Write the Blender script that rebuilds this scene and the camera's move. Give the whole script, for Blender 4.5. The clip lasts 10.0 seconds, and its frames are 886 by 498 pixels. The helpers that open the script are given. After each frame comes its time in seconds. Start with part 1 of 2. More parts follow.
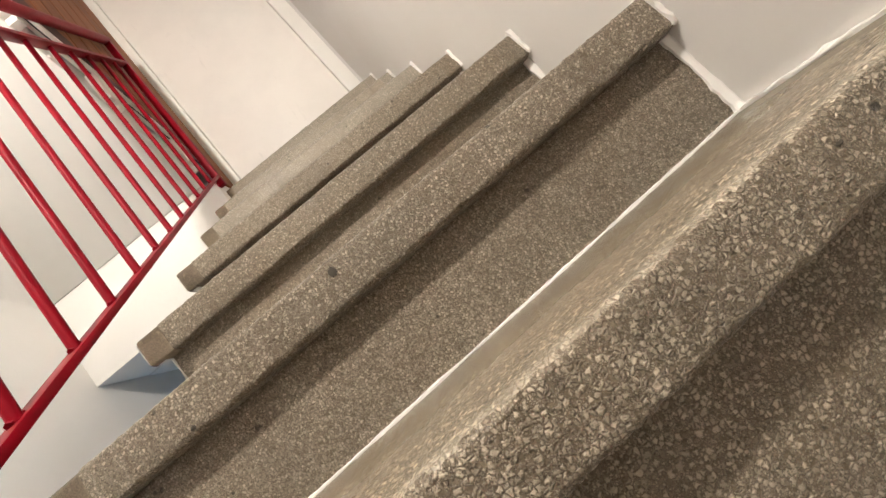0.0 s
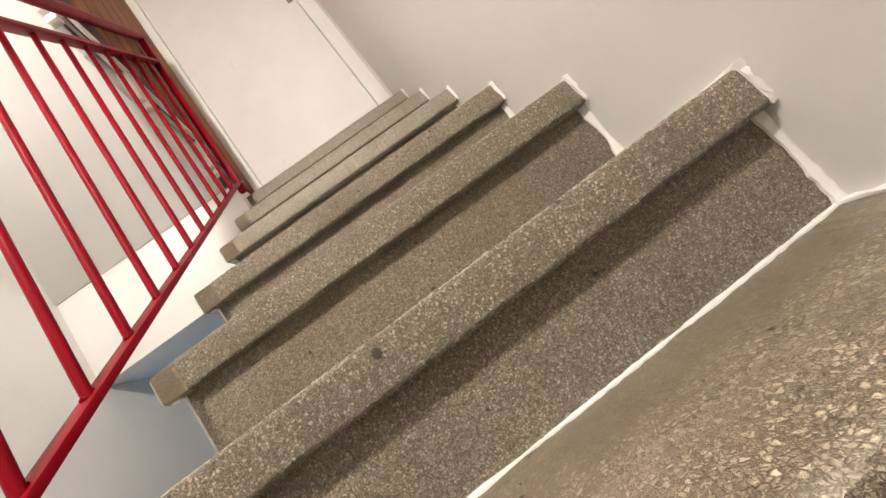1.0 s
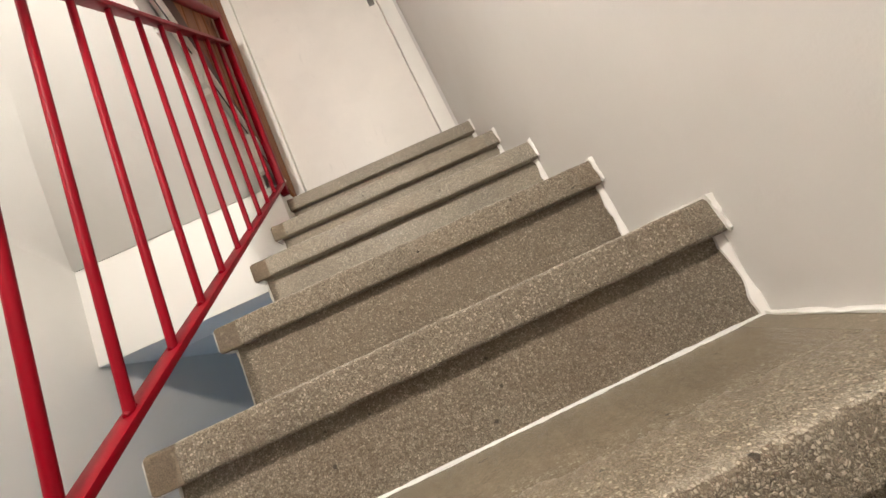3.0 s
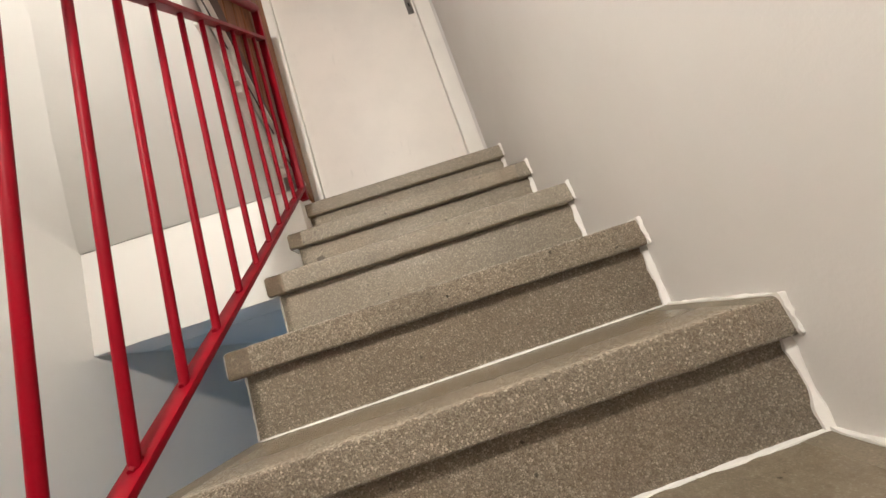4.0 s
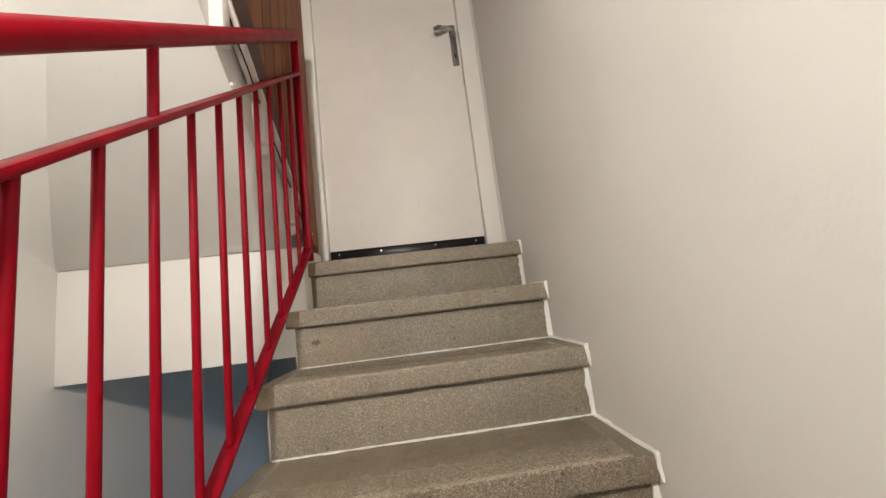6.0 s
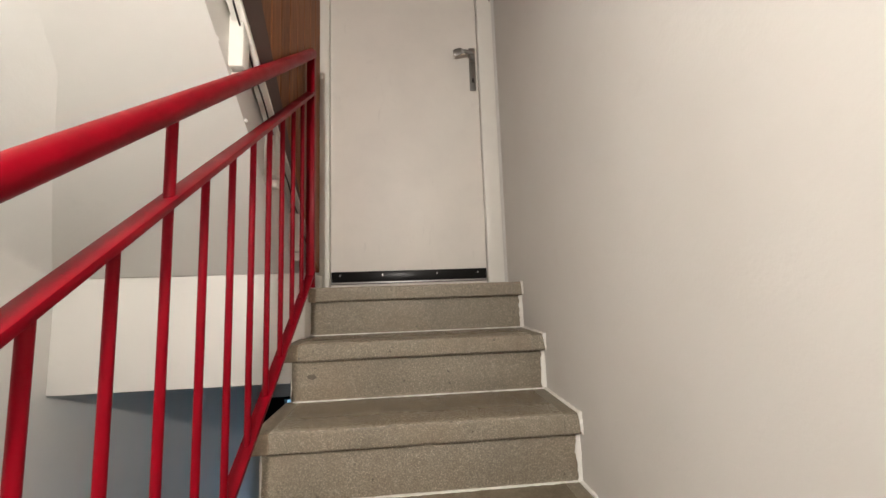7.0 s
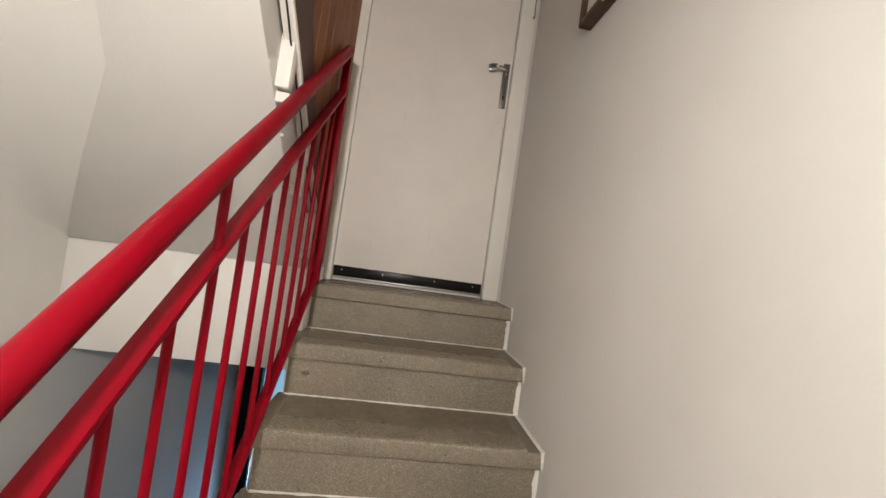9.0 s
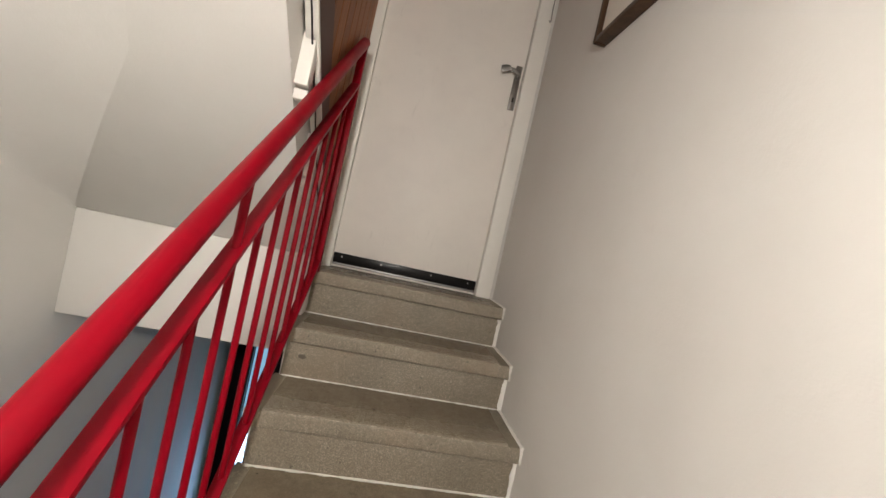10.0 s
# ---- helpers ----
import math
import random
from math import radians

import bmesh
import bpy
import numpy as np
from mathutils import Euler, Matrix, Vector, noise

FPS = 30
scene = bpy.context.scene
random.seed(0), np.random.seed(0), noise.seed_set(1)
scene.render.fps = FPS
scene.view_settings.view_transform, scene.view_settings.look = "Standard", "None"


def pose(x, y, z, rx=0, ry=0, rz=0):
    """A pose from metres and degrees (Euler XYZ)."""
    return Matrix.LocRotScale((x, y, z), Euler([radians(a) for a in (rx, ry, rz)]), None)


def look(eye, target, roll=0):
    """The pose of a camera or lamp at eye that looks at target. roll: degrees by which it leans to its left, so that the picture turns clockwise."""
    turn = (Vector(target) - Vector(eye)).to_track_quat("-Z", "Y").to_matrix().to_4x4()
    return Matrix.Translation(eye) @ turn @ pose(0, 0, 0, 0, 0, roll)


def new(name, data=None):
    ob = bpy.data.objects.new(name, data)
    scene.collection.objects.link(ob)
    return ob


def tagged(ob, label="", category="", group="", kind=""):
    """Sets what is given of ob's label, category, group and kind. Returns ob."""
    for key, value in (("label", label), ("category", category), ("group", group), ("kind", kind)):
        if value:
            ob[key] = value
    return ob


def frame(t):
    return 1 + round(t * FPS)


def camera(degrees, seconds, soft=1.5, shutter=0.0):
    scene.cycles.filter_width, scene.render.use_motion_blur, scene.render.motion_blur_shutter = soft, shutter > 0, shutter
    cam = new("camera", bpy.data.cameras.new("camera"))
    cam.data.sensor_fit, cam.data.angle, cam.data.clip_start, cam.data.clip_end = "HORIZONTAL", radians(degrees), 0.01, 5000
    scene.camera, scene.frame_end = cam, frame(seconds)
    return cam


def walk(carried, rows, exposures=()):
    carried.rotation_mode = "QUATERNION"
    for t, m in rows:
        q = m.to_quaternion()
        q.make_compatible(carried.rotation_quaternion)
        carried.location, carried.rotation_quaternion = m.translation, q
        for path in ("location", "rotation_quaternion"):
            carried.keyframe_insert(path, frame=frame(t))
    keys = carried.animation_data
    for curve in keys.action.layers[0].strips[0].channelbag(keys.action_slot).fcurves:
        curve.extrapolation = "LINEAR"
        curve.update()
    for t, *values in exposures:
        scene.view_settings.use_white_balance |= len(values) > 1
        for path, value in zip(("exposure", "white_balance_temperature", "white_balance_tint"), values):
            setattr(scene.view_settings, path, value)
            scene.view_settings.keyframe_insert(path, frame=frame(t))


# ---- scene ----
cam = camera(99.3, 10.0, 1.5)
PATH = [
    (0, (-0.415, -1.59, -1.045), (-0.263, 0.387, -0.787), -41.6),
    (0.5, (-0.41, -1.579, -0.998), (-0.263, 0.397, -0.725), -39.9),
    (1, (-0.404, -1.563, -0.945), (-0.263, 0.41, -0.644), -37.1),
    (1.5, (-0.4, -1.546, -0.902), (-0.267, 0.424, -0.582), -34.8),
    (2, (-0.395, -1.528, -0.851), (-0.278, 0.44, -0.514), -31.5),
    (2.5, (-0.396, -1.508, -0.807), (-0.295, 0.457, -0.45), -28.5),
    (3, (-0.404, -1.48, -0.746), (-0.317, 0.484, -0.375), -24.9),
    (4.5, (-0.438, -1.458, -0.557), (-0.338, 0.504, -0.185), -15.3),
    (5, (-0.438, -1.461, -0.445), (-0.321, 0.505, -0.098), -12.2),
    (5.5, (-0.438, -1.471, -0.335), (-0.302, 0.498, -0.013), -9.5),
    (6, (-0.437, -1.481, -0.216), (-0.278, 0.492, 0.068), -6.8),
    (7.5, (-0.47, -1.512, 0.038), (-0.287, 0.471, 0.228), 0.5),
    (8, (-0.493, -1.526, 0.09), (-0.291, 0.458, 0.243), 3.1),
    (8.5, (-0.512, -1.546, 0.129), (-0.296, 0.439, 0.243), 5.4),
    (9, (-0.523, -1.573, 0.17), (-0.29, 0.413, 0.222), 8.1),
    (9.5, (-0.536, -1.591, 0.195), (-0.286, 0.394, 0.204), 10.2),
    (10, (-0.557, -1.615, 0.218), (-0.282, 0.365, 0.195), 12.6),
]
EXPOSURE = [(0.0, 0.1), (1.0, 0.06), (2.5, -0.08), (4.5, -0.33), (5.5, -0.49), (7.5, -0.74), (10.0, -0.88)]
walk(cam, [(t, look(eye, target, roll)) for t, eye, target, roll in PATH], EXPOSURE)

# ---- light ----
world = bpy.data.worlds.new("world")
scene.world = world
world.use_nodes = True
wn = world.node_tree
sky = wn.nodes.new("ShaderNodeTexSky")
sky.sky_type, sky.sun_disc = "NISHITA", False
sky.sun_elevation, sky.sun_rotation = radians(25), radians(150)
wn.links.new(sky.outputs[0], wn.nodes["Background"].inputs[0])
wn.nodes["Background"].inputs[1].default_value = 0.1


def area_lamp(name, m, size, power, colour, size_y=None):
    data = bpy.data.lights.new(name, "AREA")
    data.energy, data.color, data.size = power, colour, size
    if size_y:
        data.shape, data.size_y = "RECTANGLE", size_y
    ob = new(name, data)
    ob.matrix_world = m
    return ob


PENDANT = (-0.68, -2.02, 0.5)
WARM = (1.0, 0.935, 0.86)
area_lamp("daylight", look((-1.43, 1.99, -2.2), (-1.46, 0.0, -2.0)), 0.2, 6, (0.4, 0.65, 1.0), 0.7)

# ---- materials ----


def material(name, colour, rough=0.5, metal=0.0, spec=0.5):
    m = bpy.data.materials.new(name)
    m.use_nodes = True
    b = m.node_tree.nodes["Principled BSDF"]
    b.inputs["Base Color"].default_value = (*colour, 1)
    b.inputs["Roughness"].default_value = rough
    b.inputs["Metallic"].default_value = metal
    b.inputs["Specular IOR Level"].default_value = spec
    return m, m.node_tree, b


def coords(nt, scale=(1, 1, 1)):
    c = nt.nodes.new("ShaderNodeTexCoord")
    mp = nt.nodes.new("ShaderNodeMapping")
    mp.inputs["Scale"].default_value = scale
    nt.links.new(c.outputs["Object"], mp.inputs[0])
    return mp.outputs[0]


def noise_tex(nt, vec, scale, detail=4, rough=0.55, distortion=0.0):
    n = nt.nodes.new("ShaderNodeTexNoise")
    n.inputs["Scale"].default_value, n.inputs["Detail"].default_value = scale, detail
    n.inputs["Roughness"].default_value, n.inputs["Distortion"].default_value = rough, distortion
    nt.links.new(vec, n.inputs["Vector"])
    return n.outputs["Fac"]


def ramp(nt, fac, stops):
    r = nt.nodes.new("ShaderNodeValToRGB")
    while len(r.color_ramp.elements) < len(stops):
        r.color_ramp.elements.new(0.5)
    for e, (p, c) in zip(r.color_ramp.elements, stops):
        e.position = p
        e.color = (*c, 1) if isinstance(c, tuple) else (c, c, c, 1)
    nt.links.new(fac, r.inputs[0])
    return r.outputs[0]


def mix(nt, fac, a, b, blend="MIX"):
    m = nt.nodes.new("ShaderNodeMix")
    m.data_type, m.blend_type = "RGBA", blend
    for sock, v in ((m.inputs[0], fac), (m.inputs[6], a), (m.inputs[7], b)):
        if isinstance(v, (int, float)):
            sock.default_value = v
        elif isinstance(v, tuple):
            sock.default_value = (*v, 1)
        else:
            nt.links.new(v, sock)
    return m.outputs[2]


def bump(nt, b, height, strength, distance, under=None):
    n = nt.nodes.new("ShaderNodeBump")
    n.inputs["Strength"].default_value, n.inputs["Distance"].default_value = strength, distance
    nt.links.new(height, n.inputs["Height"])
    if under:
        nt.links.new(under, n.inputs["Normal"])
    nt.links.new(n.outputs[0], b.inputs["Normal"])
    return n.outputs[0]


def plaster(name, colour, dirt):
    m, nt, b = material(name, colour, 0.75, spec=0.25)
    v = coords(nt)
    big = noise_tex(nt, v, 1.7, 5, 0.6)
    col = mix(nt, ramp(nt, big, [(0.4, 0.0), (0.75, 1.0)]), colour, dirt)
    fine = noise_tex(nt, v, 9, 6, 0.65)
    col = mix(nt, ramp(nt, fine, [(0.62, 0.0), (0.78, 0.35)]), col, tuple(c * 0.86 for c in colour))
    nt.links.new(col, b.inputs["Base Color"])
    n0 = bump(nt, b, noise_tex(nt, v, 3.2, 2, 0.5), 0.3, 0.02)
    n1 = bump(nt, b, noise_tex(nt, v, 16, 4, 0.55), 0.3, 0.005, n0)
    bump(nt, b, noise_tex(nt, v, 170, 3, 0.6), 0.25, 0.0012, n1)
    return m


def aggregate(name, cement, chip_a, chip_b, chip_scale, relief, rough, cover, worn_from=None):
    """Cement packed with stone chips. worn_from: the chips fade into smooth cement behind that distance from the nose."""
    m, nt, b = material(name, cement, rough, spec=0.45)
    link = nt.links.new
    raw = coords(nt)
    info = nt.nodes.new("ShaderNodeObjectInfo")
    mul = nt.nodes.new("ShaderNodeMath")
    mul.operation = "MULTIPLY"
    mul.inputs[1].default_value = 37.0
    link(info.outputs["Random"], mul.inputs[0])
    add = nt.nodes.new("ShaderNodeVectorMath")
    link(raw, add.inputs[0])
    link(mul.outputs[0], add.inputs[1])
    v = add.outputs[0]

    def cells(scale, c0, c1):
        warp = nt.nodes.new("ShaderNodeTexNoise")
        warp.inputs["Scale"].default_value = scale * 0.7
        link(v, warp.inputs["Vector"])
        w = nt.nodes.new("ShaderNodeVectorMath")
        w.operation = "MULTIPLY_ADD"
        w.inputs[1].default_value = (1.1 / scale,) * 3
        link(warp.outputs["Color"], w.inputs[0])
        link(v, w.inputs[2])
        vor = nt.nodes.new("ShaderNodeTexVoronoi")
        vor.inputs["Scale"].default_value = scale
        link(w.outputs[0], vor.inputs["Vector"])
        sep = nt.nodes.new("ShaderNodeSeparateColor")
        link(vor.outputs["Color"], sep.inputs[0])
        rim = nt.nodes.new("ShaderNodeTexVoronoi")
        rim.feature = "DISTANCE_TO_EDGE"
        rim.inputs["Scale"].default_value = scale
        link(w.outputs[0], rim.inputs["Vector"])
        inside = ramp(nt, rim.outputs["Distance"], [(c0, 0.0), (c1, 1.0)])
        chosen = ramp(nt, sep.outputs[0], [(cover - 0.02, 1.0), (cover + 0.02, 0.0)])
        return mix(nt, 1.0, inside, chosen, "MULTIPLY"), sep

    chips, sep = cells(chip_scale, 0.04, 0.24)
    small, sep2 = cells(chip_scale * 2.1, 0.04, 0.25)
    tone = ramp(nt, sep.outputs[1], [(0.0, chip_b), (0.45, tuple((p + q) / 2 for p, q in zip(chip_a, chip_b))), (0.75, chip_a), (0.92, tuple(min(0.8, c * 1.25) for c in chip_a))])
    tone2 = mix(nt, sep2.outputs[1], chip_b, chip_a)
    grain = noise_tex(nt, v, 520, 3, 0.7)
    base = mix(nt, ramp(nt, grain, [(0.35, 0.0), (0.7, 1.0)]), tuple(c * 0.6 for c in cement), tuple(min(1, c * 1.3) for c in cement))
    col = mix(nt, small, base, tone2)
    col = mix(nt, chips, col, tone)
    tilt = ramp(nt, sep.outputs[2], [(0.0, 0.35), (1.0, 1.0)])
    height = mix(nt, 0.3, mix(nt, 1.0, chips, tilt, "MULTIPLY"), small)
    if worn_from is not None:
        xyz = nt.nodes.new("ShaderNodeSeparateXYZ")
        link(raw, xyz.inputs[0])
        edge = nt.nodes.new("ShaderNodeMath")
        edge.operation = "MULTIPLY_ADD"
        edge.inputs[1].default_value, edge.inputs[2].default_value = 0.05, -0.025
        link(noise_tex(nt, v, 25, 4, 0.7), edge.inputs[0])
        dist = nt.nodes.new("ShaderNodeMath")
        link(xyz.outputs[1], dist.inputs[0])
        link(edge.outputs[0], dist.inputs[1])
        keep = ramp(nt, dist.outputs[0], [(max(0.0, worn_from - 0.035), 1.0), (worn_from + 0.09, 0.1)])
        smooth = mix(nt, ramp(nt, noise_tex(nt, v, 38, 6, 0.7), [(0.35, 0.0), (0.7, 1.0)]), tuple(c * 0.82 for c in cement), tuple(c * 1.18 for c in cement))
        col = mix(nt, keep, smooth, col)
        fray = nt.nodes.new("ShaderNodeMath")
        fray.operation = "MULTIPLY_ADD"
        fray.inputs[1].default_value = 0.02
        link(noise_tex(nt, v, 60, 3, 0.6), fray.inputs[0])
        link(xyz.outputs[1], fray.inputs[2])
        rubbed = ramp(nt, fray.outputs[0], [(0.014, 0.8), (0.032, 0.0)])
        col = mix(nt, mix(nt, 1.0, rubbed, mix(nt, 0.35, chips, (1.0, 1.0, 1.0)), "MULTIPLY"), col, (0.74, 0.66, 0.53))
        height = mix(nt, 1.0, height, keep, "MULTIPLY")
        link(ramp(nt, keep, [(0.1, rough - 0.17), (0.9, rough - 0.04)]), b.inputs["Roughness"])
    stain = noise_tex(nt, v, 7, 6, 0.7)
    col = mix(nt, ramp(nt, stain, [(0.45, 0.0), (0.75, 0.45)]), col, tuple(c * 0.6 for c in cement))
    blot = noise_tex(nt, v, 2.3, 3, 0.6)
    col = mix(nt, ramp(nt, blot, [(0.45, 0.0), (0.7, 0.3)]), col, (cement[0] * 1.2, cement[1] * 1.0, cement[2] * 0.85))
    pits = ramp(nt, noise_tex(nt, v, 55, 2, 0.5), [(0.722, 0.0), (0.75, 0.9)])
    col = mix(nt, pits, col, tuple(c * 0.34 for c in cement))
    link(col, b.inputs["Base Color"])
    n1 = bump(nt, b, height, relief, 0.0028)
    bump(nt, b, grain, relief * 0.4, 0.001, n1)
    return m


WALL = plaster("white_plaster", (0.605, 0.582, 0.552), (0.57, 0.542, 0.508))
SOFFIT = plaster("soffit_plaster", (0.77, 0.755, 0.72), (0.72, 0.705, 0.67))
BEAM = plaster("beam_paint", (0.87, 0.85, 0.81), (0.84, 0.82, 0.775))
FILLER = plaster("joint_filler", (0.82, 0.80, 0.76), (0.68, 0.65, 0.59))
ROUGH = aggregate("washed_aggregate", (0.195, 0.155, 0.108), (0.56, 0.478, 0.37), (0.25, 0.2, 0.142), 300, 1.0, 0.34, 0.76)
SMOOTH = aggregate("rubbed_aggregate", (0.245, 0.21, 0.16), (0.43, 0.375, 0.295), (0.17, 0.142, 0.104), 330, 0.4, 0.32, 0.62)
WORN = aggregate("worn_tread", (0.178, 0.145, 0.099), (0.68, 0.585, 0.45), (0.25, 0.2, 0.14), 290, 0.95, 0.4, 0.75, 0.045)
PEBBLED = aggregate("pebbled_tread", (0.178, 0.145, 0.099), (0.66, 0.56, 0.42), (0.2, 0.158, 0.108), 215, 1.0, 0.38, 0.78, 0.07)
MORTAR = aggregate("mended_mortar", (0.285, 0.228, 0.165), (0.36, 0.295, 0.215), (0.22, 0.175, 0.125), 150, 0.25, 0.6, 0.3)
MENDED = aggregate("mended_tread", (0.205, 0.175, 0.127), (0.25, 0.215, 0.16), (0.175, 0.148, 0.108), 150, 0.15, 0.5, 0.3)


def red_paint():
    m, nt, b = material("red_gloss_paint", (0.22, 0.0018, 0.0105), 0.42, spec=0.1)
    v = coords(nt)
    n = noise_tex(nt, v, 14, 5, 0.6)
    nt.links.new(mix(nt, ramp(nt, n, [(0.35, 0.0), (0.75, 1.0)]), (0.225, 0.001, 0.0085), (0.185, 0.0009, 0.007)), b.inputs["Base Color"])
    nt.links.new(ramp(nt, n, [(0.3, 0.36), (0.8, 0.52)]), b.inputs["Roughness"])
    bump(nt, b, noise_tex(nt, v, 120, 3, 0.5), 0.15, 0.001)
    return m


def wood(name, light, dark, rough=0.4):
    m, nt, b = material(name, light, rough, spec=0.22)
    v = coords(nt, (14, 14, 1.1))
    info = nt.nodes.new("ShaderNodeObjectInfo")
    n = nt.nodes.new("ShaderNodeTexNoise")
    n.noise_dimensions = "4D"
    n.inputs["Scale"].default_value, n.inputs["Detail"].default_value, n.inputs["Distortion"].default_value = 2.2, 5, 1.6
    nt.links.new(v, n.inputs["Vector"])
    mul = nt.nodes.new("ShaderNodeMath")
    mul.operation = "MULTIPLY"
    mul.inputs[1].default_value = 20.0
    nt.links.new(info.outputs["Random"], mul.inputs[0])
    nt.links.new(mul.outputs[0], n.inputs["W"])
    col = mix(nt, ramp(nt, n.outputs["Fac"], [(0.35, 0.0), (0.65, 1.0)]), light, dark)
    knots = ramp(nt, noise_tex(nt, coords(nt, (9, 9, 5)), 1.7, 1), [(0.70, 0.0), (0.78, 0.8)])
    col = mix(nt, knots, col, tuple(c * 0.45 for c in dark))
    tone = ramp(nt, info.outputs["Random"], [(0.0, 0.82), (1.0, 1.08)])
    col = mix(nt, 1.0, col, tone, "MULTIPLY")
    nt.links.new(col, b.inputs["Base Color"])
    bump(nt, b, n.outputs["Fac"], 0.15, 0.001)
    return m


def paint(name, colour, rough=0.4, scuffs=0.0):
    m, nt, b = material(name, colour, rough, spec=0.4)
    v = coords(nt)
    n = noise_tex(nt, v, 5, 6, 0.6)
    col = mix(nt, ramp(nt, n, [(0.4, 0.0), (0.8, 0.7)]), colour, tuple(c * 0.9 for c in colour))
    if scuffs:
        marks = ramp(nt, noise_tex(nt, coords(nt, (7, 7, 2.2)), 2.6, 7, 0.75, 0.6), [(0.6, 0.0), (0.72, scuffs)])
        col = mix(nt, marks, col, tuple(c * 0.72 for c in colour))
    nt.links.new(col, b.inputs["Base Color"])
    n1 = bump(nt, b, noise_tex(nt, coords(nt, (60, 60, 12)), 3, 3), 0.12, 0.001)
    bump(nt, b, noise_tex(nt, v, 4, 2), 0.2, 0.006, n1)
    return m


RED = red_paint()
PINE = wood("varnished_pine", (0.27, 0.1, 0.033), (0.175, 0.06, 0.02), 0.55)
BROWN = paint("dark_brown_board", (0.08, 0.042, 0.033), 0.65)
DOOR = paint("door_paint", (0.83, 0.785, 0.73), 0.5, 0.35)
FRAME = paint("frame_paint", (0.81, 0.785, 0.73), 0.5, 0.3)
BLACK = material("black_metal", (0.01, 0.009, 0.009), 0.28, spec=0.14)[0]
MATTBLACK = material("matt_black_metal", (0.006, 0.006, 0.006), 0.7, spec=0.1)[0]
STEEL = material("brushed_steel", (0.30, 0.285, 0.27), 0.36, 1.0)[0]
ALU = material("aluminium_edge", (0.4, 0.39, 0.38), 0.45, 1.0)[0]
DARKWOOD = wood("dark_frame_wood", (0.085, 0.045, 0.024), (0.05, 0.026, 0.014), 0.45)
MOUNT = paint("picture_mount", (0.62, 0.57, 0.5), 0.6)
CABLE = material("black_cable", (0.02, 0.018, 0.018), 0.5)[0]
STONEFLOOR = aggregate("floor_stone", (0.2, 0.19, 0.17), (0.3, 0.29, 0.26), (0.15, 0.14, 0.13), 90, 0.2, 0.4, 0.5)
GLASS, gnt, gb = material("window_glass", (0.9, 0.95, 1.0), 0.02)
gb.inputs["Transmission Weight"].default_value = 1.0
gb.inputs["IOR"].default_value = 1.1
SKYCARD, snt, sb = material("bright_daylight", (0.05, 0.08, 0.1), 0.9)
sb.inputs["Emission Color"].default_value = (0.41, 0.75, 1.0, 1)
sb.inputs["Emission Strength"].default_value = 1.15
BULB, bnt, bb = material("lit_bulb_glass", (0.9, 0.88, 0.84), 0.3)
bb.inputs["Emission Color"].default_value = (*WARM, 1)
bb.inputs["Emission Strength"].default_value = 900.0

# ---- mesh helpers ----


def mesh_of(name, bm, mat, smooth=True):
    me = bpy.data.meshes.new(name)
    bmesh.ops.recalc_face_normals(bm, faces=bm.faces[:])
    bm.to_mesh(me)
    bm.free()
    for mm in mat if isinstance(mat, (list, tuple)) else [mat]:
        me.materials.append(mm)
    if smooth:
        for p in me.polygons:
            p.use_smooth = True
        me.set_sharp_from_angle(angle=radians(25))
    return me


def part(name, bm, mat, parent=None, label="", m=None):
    ob = new(name, bm if isinstance(bm, bpy.types.Mesh) else mesh_of(name, bm, mat))
    if parent:
        ob.parent = parent
    if m is not None:
        ob.matrix_basis = m
    if label:
        ob["label"] = label
    return ob


def thing(name, label, category, group="", kind="", at=(0, 0, 0)):
    ob = new(name)
    ob.empty_display_size = 0.05
    ob.location = at
    return tagged(ob, label, category, group, kind)


def box(x0, x1, y0, y1, z0, z1, bevel=0.0, seg=2, bm=None):
    own = bm is None
    bm = bm or bmesh.new()
    r = bmesh.ops.create_cube(bm, size=1, matrix=Matrix.Translation(((x0 + x1) / 2, (y0 + y1) / 2, (z0 + z1) / 2)) @ Matrix.Diagonal((x1 - x0, y1 - y0, z1 - z0, 1)))
    if bevel and own:
        bmesh.ops.bevel(bm, geom=bm.edges[:], offset=bevel, segments=seg, profile=0.5, affect="EDGES")
    return bm


def prism(points, x0, x1, bevel=0.0, seg=2):
    """A yz outline drawn out along x."""
    bm = bmesh.new()
    a = [bm.verts.new((x0, y, z)) for y, z in points]
    b = [bm.verts.new((x1, y, z)) for y, z in points]
    bm.faces.new(a)
    bm.faces.new(b[::-1])
    n = len(points)
    for i in range(n):
        bm.faces.new((a[i], a[(i + 1) % n], b[(i + 1) % n], b[i]))
    if bevel:
        bmesh.ops.bevel(bm, geom=bm.edges[:], offset=bevel, segments=seg, profile=0.5, affect="EDGES")
    return bm


def tube(points, radius, sides=20, caps=True):
    """A round bar along a polyline."""
    bm = bmesh.new()
    rings = []
    pts = [Vector(p) for p in points]
    for i, p in enumerate(pts):
        d = ((pts[min(i + 1, len(pts) - 1)] - p).normalized() + (p - pts[max(i - 1, 0)]).normalized()).normalized()
        side = d.cross(Vector((1, 0, 0)))
        side = side.normalized() if side.length > 0.05 else d.cross(Vector((0, 1, 0))).normalized()
        up = side.cross(d)
        rings.append([bm.verts.new(p + radius * (math.cos(a) * side + math.sin(a) * up)) for a in (2 * math.pi * j / sides for j in range(sides))])
    for r, s in zip(rings, rings[1:]):
        for j in range(sides):
            bm.faces.new((r[j], r[(j + 1) % sides], s[(j + 1) % sides], s[j]))
    if caps:
        bm.faces.new(rings[0])
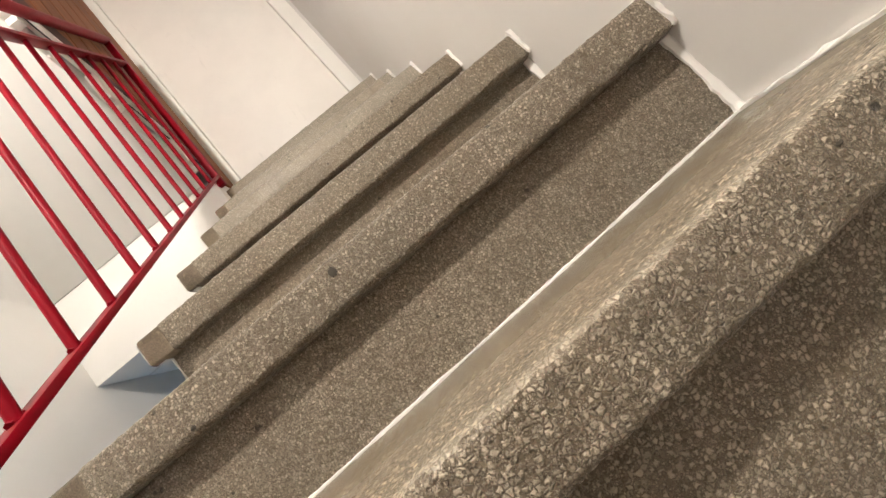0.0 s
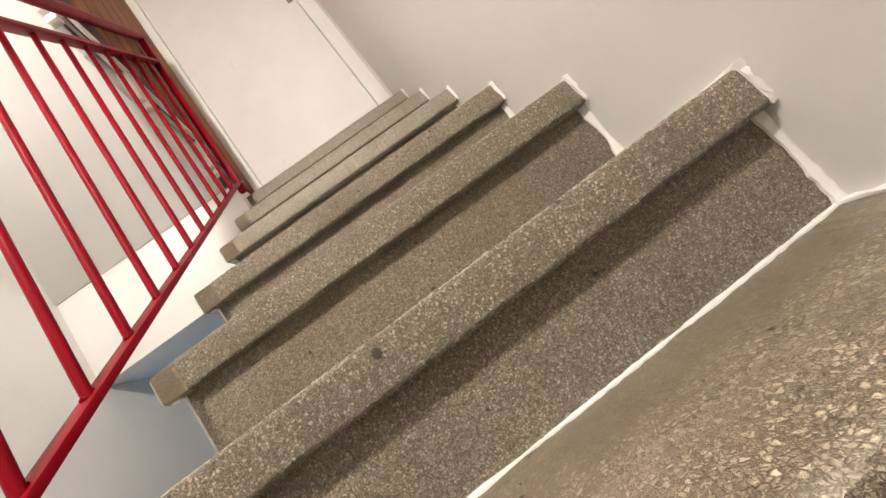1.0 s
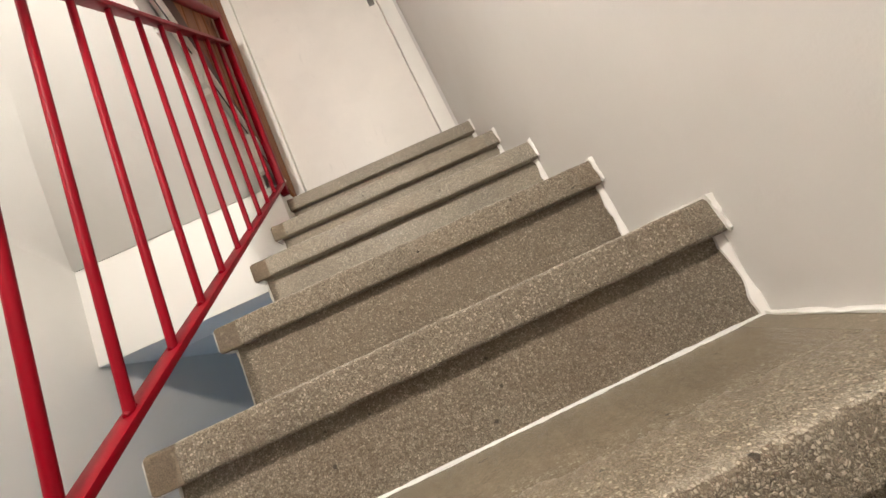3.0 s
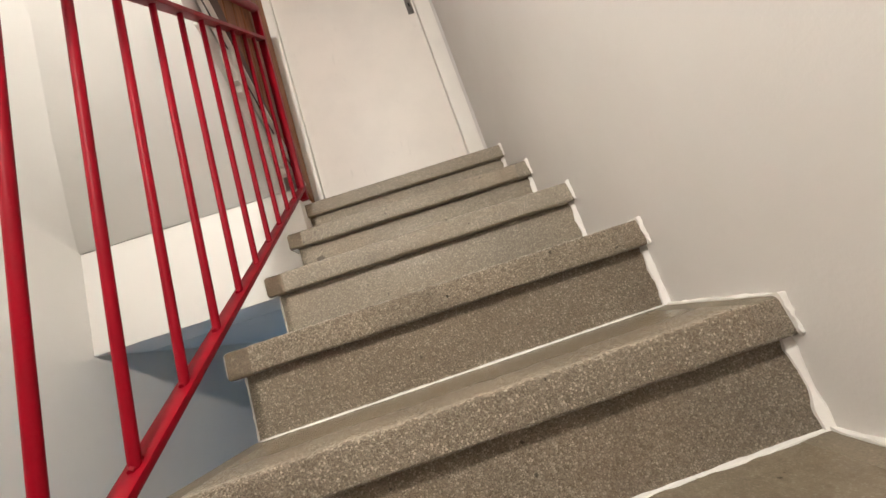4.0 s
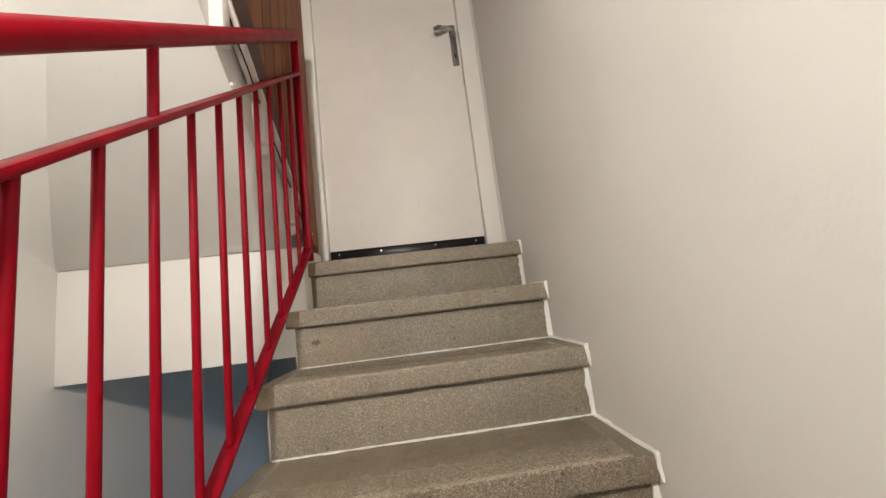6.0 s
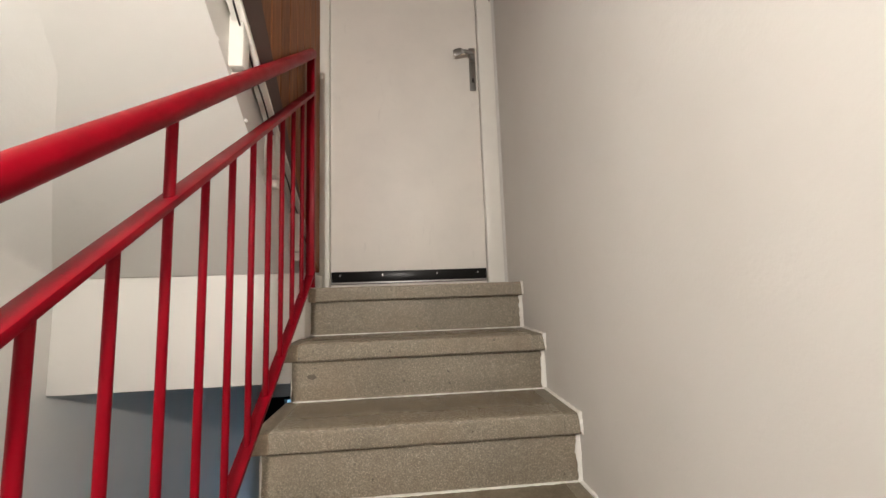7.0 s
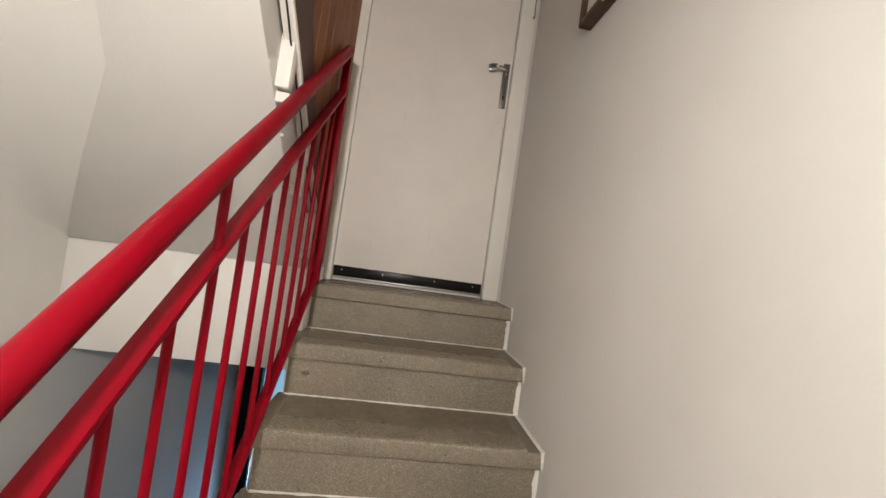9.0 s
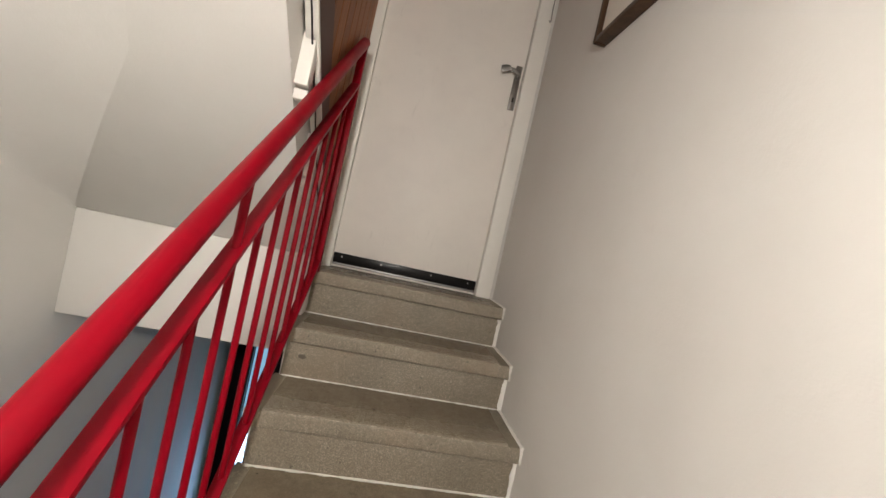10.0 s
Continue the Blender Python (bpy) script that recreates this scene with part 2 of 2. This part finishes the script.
        bm.faces.new(rings[-1][::-1])
    return bm


def bar_between(p, q, width, thick, bevel=0.0015):
    """A flat bar from p to q in the yz plane: width along x, thick across."""
    p, q = Vector(p), Vector(q)
    d = q - p
    ang = math.atan2(d.z, d.y)
    bm = box(-width / 2, width / 2, 0, d.length, -thick / 2, thick / 2, bevel)
    bmesh.ops.transform(bm, matrix=Matrix.Translation(p) @ Matrix.Rotation(ang, 4, "X"), verts=bm.verts[:])
    return bm


def wobble(bm, amount, scale, axes=(1, 1, 1)):
    for v in bm.verts:
        n = noise.noise_vector(v.co * scale)
        v.co += Vector((n.x * axes[0], n.y * axes[1], n.z * axes[2])) * amount


def globe(at, r, flat=1.0):
    bm = bmesh.new()
    bmesh.ops.create_uvsphere(bm, u_segments=28, v_segments=14, radius=r, matrix=Matrix.Translation(at) @ Matrix.Diagonal((1, 1, flat, 1)))
    return bm


# ---- the stair's numbers ----
RISE = 0.185
NOSES = [0.0, -0.229, -0.472, -0.716, -0.951, -1.186, -1.39, -1.635, -1.875, -2.113, -2.351, -2.589, -2.827, -3.065]
STEP_Z = [-RISE * k for k in range(15)]
for k, lift in ((4, 0.005), (5, 0.009), (6, 0.012)):
    STEP_Z[k] += lift
LEFT, RISER_LEFT, BACK = -0.868, -0.845, 0.026
FLOOR = -RISE * 14
NOSE_THICK = 0.055
WELL_LEFT = -1.717
DOOR_Y = 0.243
JAMB_Y = 0.218

# ---- setting ----


def wall(name, x0, x1, y0, y1, z0, z1, mat=None, label="white painted plaster wall"):
    ob = part(name, box(x0, x1, y0, y1, z0, z1), mat or WALL)
    return tagged(ob, label, "wall", kind="structure")


END = -6.5
TOP = 2.45
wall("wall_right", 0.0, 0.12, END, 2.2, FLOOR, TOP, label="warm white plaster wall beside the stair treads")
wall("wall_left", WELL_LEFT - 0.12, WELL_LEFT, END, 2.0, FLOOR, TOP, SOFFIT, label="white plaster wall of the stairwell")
wall("wall_behind", WELL_LEFT - 0.12, 0.12, END - 0.12, END, FLOOR, TOP)
wall("wall_over_door", -0.9, -0.017, 0.222, 0.34, 2.172, TOP)
wall("wall_beside_door", -0.0165, 0.0, 0.228, 0.34, 0.001, TOP)
wall("wall_far", WELL_LEFT, -0.9, 0.218, 0.34, 0.058, TOP)
tagged(part("ceiling", box(WELL_LEFT - 0.12, 0.12, END - 0.12, 2.2, TOP, TOP + 0.15), WALL), "white plaster ceiling over the stairwell", "ceiling", kind="structure")
tagged(part("floor", box(WELL_LEFT - 0.12, 0.12, END - 0.12, 2.2, FLOOR - 0.15, FLOOR), STONEFLOOR), "grey stone floor at the foot of the stairs", "floor", kind="structure")
tagged(part("landing_beam", box(WELL_LEFT, RISER_LEFT - 0.002, -0.044, 0.218, -0.344, 0.057, 0.004), BEAM), "white painted concrete beam at the landing edge", "beam", kind="structure")
tagged(part("landing_slab", box(WELL_LEFT, 0.0, 0.219, 2.0, -0.345, -0.064), SOFFIT), "white painted underside of the landing slab", "ceiling", kind="structure")
# unseen wall, added to keep sky light out above the landing slab
wall("wall_end", WELL_LEFT, 0.0, 2.0, 2.12, -0.345, TOP)
# lower end wall with the entrance opening
wall("wall_entrance", -1.0, 0.0, 1.86, 2.0, FLOOR, -0.345)
wall("wall_over_entrance", WELL_LEFT, -1.001, 1.86, 2.0, -0.859, -0.346)


# ---- flight of stairs ----
stairs = thing("staircase", "washed terrazzo concrete stair flight with worn treads", "staircase")


def tread_mesh(depth, x0, x1, front, top, seed=0, open_end=False):
    """A tread slab from its nose (y = 0) backwards, its top at z = 0, with a slightly chipped nose."""
    pts = [(0, 0), (depth, 0), (depth, -NOSE_THICK), (0, -NOSE_THICK)]
    bm = prism(pts, x0, x1)

    def on(e, test):
        return all(test(v.co) for v in e.verts)

    edges = [e for e in bm.edges if on(e, lambda c: abs(c.y) < 1e-6) and abs(e.verts[0].co.x - e.verts[1].co.x) > 0.01]
    if open_end:
        edges += [e for e in bm.edges if on(e, lambda c: abs(c.x - x0) < 1e-6) and not on(e, lambda c: c.y > depth - 1e-6)]
    bmesh.ops.bevel(bm, geom=list(set(edges)), offset=0.0075, segments=4, profile=0.5, affect="EDGES")
    if not open_end and x1 - x0 > 0.2:
        along = [e for e in bm.edges if abs(e.verts[0].co.x - e.verts[1].co.x) > 0.2]
        bmesh.ops.subdivide_edges(bm, edges=along, cuts=190, use_grid_fill=True)
    shift = Vector((seed * 3.1, seed * 1.7, 0))
    for v in bm.verts:
        if v.co.y < 0.03 and x0 + 0.001 < v.co.x < x1 - 0.001:
            p = v.co + shift
            chip = max(0.0, noise.noise(p * 31.0) - 0.45) * 0.009
            v.co += noise.noise_vector(p * 230.0) * 0.0013 + noise.noise_vector(p * 45.0) * 0.0007 + Vector((0, chip, -chip * 0.6))
    bmesh.ops.recalc_face_normals(bm, faces=bm.faces[:])
    for f in bm.faces:
        f.material_index = 1 if f.normal.z > 0.8 else 0
    return mesh_of("tread", bm, (front, top))


def bead(p, q, r, seed, squash=(1, 1, 1)):
    """An uneven bead of filler from p to q."""
    p, q = Vector(p), Vector(q)
    n = max(6, int((q - p).length / 0.009))
    rnd = random.Random(seed)
    rr = r
    d = (q - p).normalized()
    side = d.cross(Vector((0.3, 0.5, 0.8))).normalized()
    up = side.cross(d)
    bm = bmesh.new()
    rings = []
    for i in range(n + 1):
        c = p.lerp(q, i / n)
        rr = 0.55 * rr + 0.45 * r * rnd.uniform(0.35, 1.6)
        ring = []
        for j in range(6):
            a = 2 * math.pi * j / 6
            o = rr * (math.cos(a) * side + math.sin(a) * up)
            ring.append(bm.verts.new(c + Vector((o.x * squash[0], o.y * squash[1], o.z * squash[2]))))
        rings.append(ring)
    for a, b in zip(rings, rings[1:]):
        for j in range(6):
            bm.faces.new((a[j], a[(j + 1) % 6], b[(j + 1) % 6], b[j]))
    bm.faces.new(rings[0])
    bm.faces.new(rings[-1][::-1])
    return bm


CAP = 0.05
for k, y in enumerate(NOSES):
    z = STEP_Z[k]
    back = (0.34 if k == 0 else NOSES[k - 1] + BACK + 0.01)
    part("tread", tread_mesh(back - y, LEFT + CAP, -CAP, SMOOTH if k < 3 else ROUGH, WORN if k < 6 else PEBBLED, k + 1), None, stairs, m=pose(0, y, z))
    part("tread_end", tread_mesh(back - y, LEFT, LEFT + CAP - 0.001, MORTAR, MENDED, k + 1, True), None, stairs, "smooth brown mortar tread end", pose(0, y + 0.001, z - 0.001))
    part("tread_end", tread_mesh(back - y, -CAP + 0.001, -0.003, SMOOTH if k < 3 else ROUGH, MENDED), None, stairs, "smooth mended tread end", pose(0, y + 0.0005, z - 0.0005))
    low = STEP_Z[k + 1]
    face = SMOOTH if k < 3 else ROUGH
    rb = box(RISER_LEFT, -0.004, y + BACK, y + BACK + 0.07, low - 0.02, z - NOSE_THICK, 0.002)
    part("riser", rb, face, stairs)
    # filler along the wall and in the joint under the riser
    nxt = NOSES[k - 1] if k else 0.2
    edge = prism([(y - 0.0035, z + 0.0028), (nxt + BACK, z + 0.004), (nxt + BACK, z - 0.002), (y + 0.004, z - 0.004), (y + 0.002, z - NOSE_THICK - 0.002), (y - 0.004, z - NOSE_THICK + 0.001)], -0.0105, 0.001, 0.0012, 1)
    bmesh.ops.subdivide_edges(edge, edges=[e for e in edge.edges if e.calc_length() > 0.03], cuts=15)
    for v in edge.verts:
        if v.co.x < -0.005 and v.co.y < y + 0.012:
            v.co.x = -0.01 + 0.1 * (z - v.co.z)
    wobble(edge, 0.0034, 95)
    wobble(edge, 0.0016, 330)
    part("filler_edge", edge, FILLER, stairs, "white filler along the wall")
    part("filler_bead", bead((-0.003, y + BACK - 0.002, z - NOSE_THICK), (-0.003, y + BACK - 0.002, low + 0.002), 0.0125, k + 40, (1.0, 0.5, 1)), FILLER, stairs)
    part("filler_joint", bead((RISER_LEFT + 0.004, y + BACK - 0.001, low + 0.001), (-0.004, y + BACK - 0.001, low + 0.001), 0.0052, k, (1, 1.25, 0.4)), FILLER, stairs)
    part("painted_edge", box(LEFT - 0.0022, LEFT + 0.0004, y + 0.0055, back - 0.012, z - NOSE_THICK + 0.0055, z - 0.006, 0.0015), FILLER, stairs, "white painted tread end")
    part("painted_underside", box(LEFT + 0.008, RISER_LEFT, y + 0.01, back - 0.012, z - NOSE_THICK - 0.0026, z - NOSE_THICK - 0.0006), FILLER, stairs)
# carrying slab under the steps, with white painted side
slab = [(0.218, -0.066), (0.218, -0.34)]
slab += [(NOSES[-1] - 0.05, FLOOR), (NOSES[-1] + BACK + 0.06, FLOOR)]
for k in range(len(NOSES) - 1, -1, -1):
    slab += [(NOSES[k] + BACK + 0.06, STEP_Z[k + 1] - NOSE_THICK + 0.002), (NOSES[k] + BACK + 0.06, STEP_Z[k] - NOSE_THICK - 0.002)]
part("stair_slab", prism(slab, RISER_LEFT + 0.001, -0.001), WALL, stairs, "white painted side of the stair slab")
for k, y in enumerate(NOSES):
    z = STEP_Z[k]
    part("side_paint", bead((RISER_LEFT - 0.001, y + BACK + 0.003, z - NOSE_THICK - 0.001), (RISER_LEFT - 0.001, y + BACK + 0.003, STEP_Z[k + 1]), 0.004, k + 80, (0.7, 1, 1)), FILLER, stairs)

PIT = material("dark_pit", (0.06, 0.048, 0.035), 0.8)[0]
STAIN, stn, stb = material("grey_stain", (0.13, 0.105, 0.08), 0.6)
bump(stn, stb, noise_tex(stn, coords(stn), 400, 3), 0.4, 0.001)


def blot(x, y, z, w, h, seed, mat, name, label):
    """A small uneven patch on an upright face."""
    rnd = random.Random(seed)
    bm = bmesh.new()
    n = 14
    ring = [bm.verts.new((w * rnd.uniform(0.65, 1.1) * math.cos(2 * math.pi * i / n), 0, h * rnd.uniform(0.65, 1.1) * math.sin(2 * math.pi * i / n))) for i in range(n)]
    mid = bm.verts.new((0, -0.0012, 0))
    for i in range(n):
        bm.faces.new((ring[i], ring[(i + 1) % n], mid))
    part(name, bm, mat, stairs, label, pose(x, y, z))


blot(-0.49, NOSES[5] - 0.0004, STEP_Z[5] - 0.016, 0.0055, 0.007, 3, PIT, "pit", "small dark hole in the nose")
blot(-0.70, NOSES[5] - 0.0004, STEP_Z[5] - 0.046, 0.004, 0.003, 4, PIT, "pit", "")
blot(-0.20, NOSES[6] - 0.0004, STEP_Z[6] - 0.02, 0.003, 0.002, 5, PIT, "pit", "")
blot(-0.42, NOSES[3] - 0.0004, -3 * RISE - 0.03, 0.003, 0.0035, 6, PIT, "pit", "")
blot(-0.30, NOSES[2] - 0.0004, -2 * RISE - 0.03, 0.0035, 0.0025, 7, PIT, "pit", "")
blot(-0.782, NOSES[1] + BACK - 0.0004, -RISE - 0.108, 0.02, 0.009, 8, STAIN, "stain", "grey stain on the riser")

# ---- railing ----
railing = thing("stair_railing", "red painted steel stair railing with round handrail", "railing")
RX = -0.829
SL = 0.775


def low_z(y):
    return -0.012 + SL * (y + 0.12)


def mid_z(y):
    return 0.74 + 0.765 * (y + 0.085)


def hand_z(y):
    return 0.941 + 0.782 * (y + 0.04)


Y0, Y1 = -0.04, -3.3
part("handrail", tube([(RX, Y1, hand_z(Y1)), (RX, -1.0, hand_z(-1.0)), (RX, Y0 + 0.005, hand_z(Y0 + 0.005))], 0.0195, 24), RED, railing, "glossy red round handrail tube")
part("middle_rail", bar_between((RX, Y1, mid_z(Y1)), (RX, Y0, mid_z(Y0)), 0.033, 0.012), RED, railing)
part("bottom_rail", bar_between((RX, Y1, low_z(Y1)), (RX, Y0 + 0.01, low_z(Y0 + 0.01)), 0.03, 0.012), RED, railing)
part("newel", box(RX - 0.015, RX + 0.015, Y0 - 0.013, Y0 + 0.013, 0.0, hand_z(Y0) + 0.008, 0.0025), RED, railing)
i = 0
y = -0.158
while y > Y1:
    part("baluster", tube([(RX, y, low_z(y)), (RX, y, mid_z(y))], 0.0072, 20), RED, railing)
    part("weld", bead((RX, y - 0.008, low_z(y) + 0.003), (RX, y + 0.008, low_z(y) + 0.013), 0.005, i), RED, railing)
    if i % 7 == 0 and i:
        part("rail_post", tube([(RX, y, mid_z(y)), (RX, y, hand_z(y))], 0.0085, 20), RED, railing)
    i += 1
    y -= 0.1038

# ---- door ----
door_frame = thing("door_frame", "white painted wooden door frame", "door frame", kind="structure")
part("jamb", box(-0.876, -0.814, JAMB_Y, 0.36, 0.0, 2.1, 0.005), FRAME, door_frame)
part("jamb", box(-0.092, -0.017, JAMB_Y, 0.36, 0.0, 2.1, 0.005), FRAME, door_frame)
part("head", box(-0.876, -0.017, JAMB_Y, 0.36, 2.1, 2.17, 0.005), FRAME, door_frame)
door = thing("door_1", "plain white flush door, closed, with black bottom strip", "door")
part("leaf", box(-0.812, -0.095, DOOR_Y, DOOR_Y + 0.04, 0.003, 2.097, 0.003), DOOR, door)
part("kick_strip", box(-0.809, -0.098, DOOR_Y - 0.006, DOOR_Y - 0.0005, 0.014, 0.072, 0.0015), BLACK, door, "glossy black bottom strip")
part("strip_lip", box(-0.809, -0.0985, DOOR_Y - 0.012, DOOR_Y - 0.006, 0.016, 0.024, 0.001), ALU, door, "thin aluminium lip")
for sx in (-0.77, -0.58, -0.33, -0.14):
    part("screw", tube([(sx, DOOR_Y - 0.0075, 0.055), (sx, DOOR_Y - 0.005, 0.055)], 0.004, 10), STEEL, door)
plate = part("handle_plate", box(-0.138, -0.106, DOOR_Y - 0.009, DOOR_Y - 0.0005, 0.948, 1.172, 0.003), STEEL, door, "steel handle plate with keyhole")
part("keyhole", box(-0.1255, -0.1185, DOOR_Y - 0.0105, DOOR_Y - 0.0092, 0.988, 1.01, 0.001), BLACK, plate)
lever = tube([(-0.122, DOOR_Y - 0.008, 1.112), (-0.122, DOOR_Y - 0.036, 1.112), (-0.124, DOOR_Y - 0.046, 1.112), (-0.13, DOOR_Y - 0.051, 1.114), (-0.145, DOOR_Y - 0.053, 1.119), (-0.162, DOOR_Y - 0.053, 1.122), (-0.18, DOOR_Y - 0.052, 1.122), (-0.197, DOOR_Y - 0.05, 1.12), (-0.211, DOOR_Y - 0.048, 1.117), (-0.22, DOOR_Y - 0.047, 1.115)], 0.0085, 18)
for v in lever.verts:
    k = max(0.0, min(1.0, (-0.138 - v.co.x) / 0.07))
    k = k * k * (3 - 2 * k)
    tip = max(0.0, min(1.0, (-0.205 - v.co.x) / 0.015))
    up = v.co.z - 1.118
    if v.co.x < -0.138:
        v.co.z = 1.118 + up * (1 + 1.25 * k) * (1 - 0.35 * tip) + 0.006 * tip
        v.co.y = DOOR_Y - 0.052 + (v.co.y - DOOR_Y + 0.052) * (1 - 0.5 * k)
part("rose", tube([(-0.122, DOOR_Y - 0.016, 1.112), (-0.122, DOOR_Y - 0.0085, 1.112)], 0.0135, 20), STEEL, plate)
part("lever", lever, STEEL, plate, "curved steel lever")

# ---- upper flight seen from below ----
upper = thing("upper_flight", "white plastered underside of an upper stair flight", "staircase", kind="structure")


def soffit_z(y):
    return 0.058 + 0.86 * (-0.044 - y)


YE = -2.75
part("sloping_slab", prism([(-0.044, 0.057), (YE, soffit_z(YE)), (YE, soffit_z(YE) + 0.22), (-0.044, 0.27)], WELL_LEFT, -0.887, 0.003), SOFFIT, upper)
cove = bmesh.new()
rings = []
for yy in (-0.05, -0.1, -0.16, -0.22, -0.3, -0.38, -0.46, -0.58, -0.7, -0.9, -1.1, -1.6, -2.2, YE + 0.01):
    d = -0.044 - yy
    rx, rz = max(0.004, min(0.5, 0.85 * d)), max(0.004, min(0.4, 0.5 * d))
    ring = []
    for j in range(21):
        a = math.pi / 2 * j / 20
        ring.append(cove.verts.new((WELL_LEFT - 0.0005 + rx * (1 - math.cos(a)), yy, soffit_z(yy) - rz * (1 - math.sin(a)) - 0.0004 * math.sin(a))))
    ring.append(cove.verts.new((WELL_LEFT - 0.0005, yy, soffit_z(yy) + 0.01)))
    rings.append(ring)
for ra, rb in zip(rings, rings[1:]):
    for j in range(22):
        cove.faces.new((ra[j], ra[(j + 1) % 22], rb[(j + 1) % 22], rb[j]))
cove.faces.new(rings[0])
cove.faces.new(rings[-1][::-1])
part("cove", cove, SOFFIT, upper)
for n in range(9):
    dy, dz = -0.237 * (n - 2), 0.204 * (n - 2)
    part("spacer_block", box(-0.889, -0.853, -0.59 + dy, -0.55 + dy, 0.541 + dz, 0.677 + dz, 0.003), FRAME, upper)
    part("small_block", box(-0.889, -0.853, -0.574 + dy, -0.545 + dy, 0.508 + dz, 0.535 + dz, 0.003), FRAME, upper)

for ly, lz, r in ((-0.487, 0.008, 0.007), (-0.36, 0.004, 0.006), (-0.64, 0.004, 0.0045), (-0.77, 0.004, 0.006)):
    lump = globe((-0.888, ly, soffit_z(ly) + lz), r, 0.8)
    wobble(lump, 0.004, 90)
    part("plaster_lump", lump, SOFFIT, upper)

clad = thing("timber_cladding", "varnished pine boards along the upper stair", "cladding", kind="structure")


def trim_z(y):
    return 0.51 + 0.78 * (-0.388 - y)


def brown_z(y):
    return 0.815 - 1.2 * (y + 0.493)


y = 0.217
while y > -1.8:
    y2 = y - 0.085
    part("board", prism([(q, max(0.07, trim_z(q) + 0.011, brown_z(q) + 0.001)) for q in (y, y2)] + [(y2, 2.4), (y, 2.4)], -0.884, -0.856, 0.003, 1), PINE, clad)
    y -= 0.088
# darker brown part of the cladding, between the edge strip and the brown_z line
part("brown_board", prism([(0.03, trim_z(0.03) + 0.011), (-2.6, trim_z(-2.6) + 0.011), (-2.6, 2.4), (-1.813, 2.4)], -0.884, -0.854, 0.002, 1), BROWN, clad, "smooth dark brown board beside the pine boards")
part("edge_strip", bar_between((-0.8635, -2.5, trim_z(-2.5)), (-0.8635, 0.1, trim_z(0.1)), 0.034, 0.013), FRAME, clad, "thin white edge strip")
cab = part("cable", tube([(-0.862, -0.9 + 0.03 * s, trim_z(-0.9 + 0.03 * s) - 0.0155 + 0.004 * math.sin(s * 1.7)) for s in range(33)], 0.0025, 8), CABLE)
tagged(cab, "thin black cable under the white edge strip", "cable")

# ---- picture on the wall ----
pic = thing("picture_frame", "dark brown wooden picture frame on the wall", "picture frame")
PY, PZ, PD = -0.4, 0.985, 0.045
W, H, B = 0.75, 0.6, 0.018
part("side", box(-PD, -0.002, PY - B, PY, PZ, PZ + H, 0.0015), DARKWOOD, pic)
part("side", box(-PD, -0.002, PY - W, PY - W + B, PZ, PZ + H, 0.0015), DARKWOOD, pic)
part("rail", box(-PD, -0.002, PY - W + B + 0.0005, PY - B - 0.0005, PZ, PZ + B, 0.0015), DARKWOOD, pic)
part("rail", box(-PD, -0.002, PY - W + B + 0.0005, PY - B - 0.0005, PZ + H - B, PZ + H, 0.0015), DARKWOOD, pic)
part("mount", box(-0.03, -0.003, PY - W + B + 0.001, PY - B - 0.001, PZ + B + 0.001, PZ + H - B - 0.001), MOUNT, pic, "plain pale mount")

# ---- hook on the door frame ----
hook = tagged(part("hook", tube([(-0.027, 0.216, 1.78), (-0.026, 0.213, 1.46), (-0.024, 0.21, 1.42), (-0.027, 0.208, 1.405), (-0.033, 0.208, 1.415)], 0.0028, 8), STEEL), "small metal hook on the white door frame", "hook")

# ---- entrance below ----
entrance = thing("entrance_door", "black metal entrance door with narrow glass", "door")
ez0, ez1 = FLOOR, -0.86
part("frame_side", box(WELL_LEFT + 0.002, -1.53, 1.86, 1.95, ez0, ez1, 0.002), MATTBLACK, entrance)
part("frame_side", box(-1.325, -1.001, 1.86, 1.95, ez0, ez1, 0.002), MATTBLACK, entrance)
part("frame_head", box(-1.5295, -1.3255, 1.86, 1.95, -0.885, ez1, 0.002), MATTBLACK, entrance)
pane = part("pane", box(-1.5295, -1.3255, 1.9, 1.906, ez0, -0.8855), GLASS, entrance)
pane.visible_shadow = False
backdrop = tagged(part("backdrop", box(-4.0, 1.5, 3.6, 3.62, FLOOR - 2, 1.5), SKYCARD), "pale blue daylight outside the entrance", "sky", kind="structure")

# ---- lamps ----


pendant = thing("pendant_lamp", "small opal pendant lamp hanging in the stairwell", "lamp")
part("flex", tube([(PENDANT[0], PENDANT[1], PENDANT[2] + 0.1), (PENDANT[0], PENDANT[1], TOP - 0.002)], 0.004, 8), CABLE, pendant)
part("cap", tube([(PENDANT[0], PENDANT[1], PENDANT[2] + 0.062), (PENDANT[0], PENDANT[1], PENDANT[2] + 0.105)], 0.022, 16), STEEL, pendant)
part("globe", globe(PENDANT, 0.06), BULB, pendant)
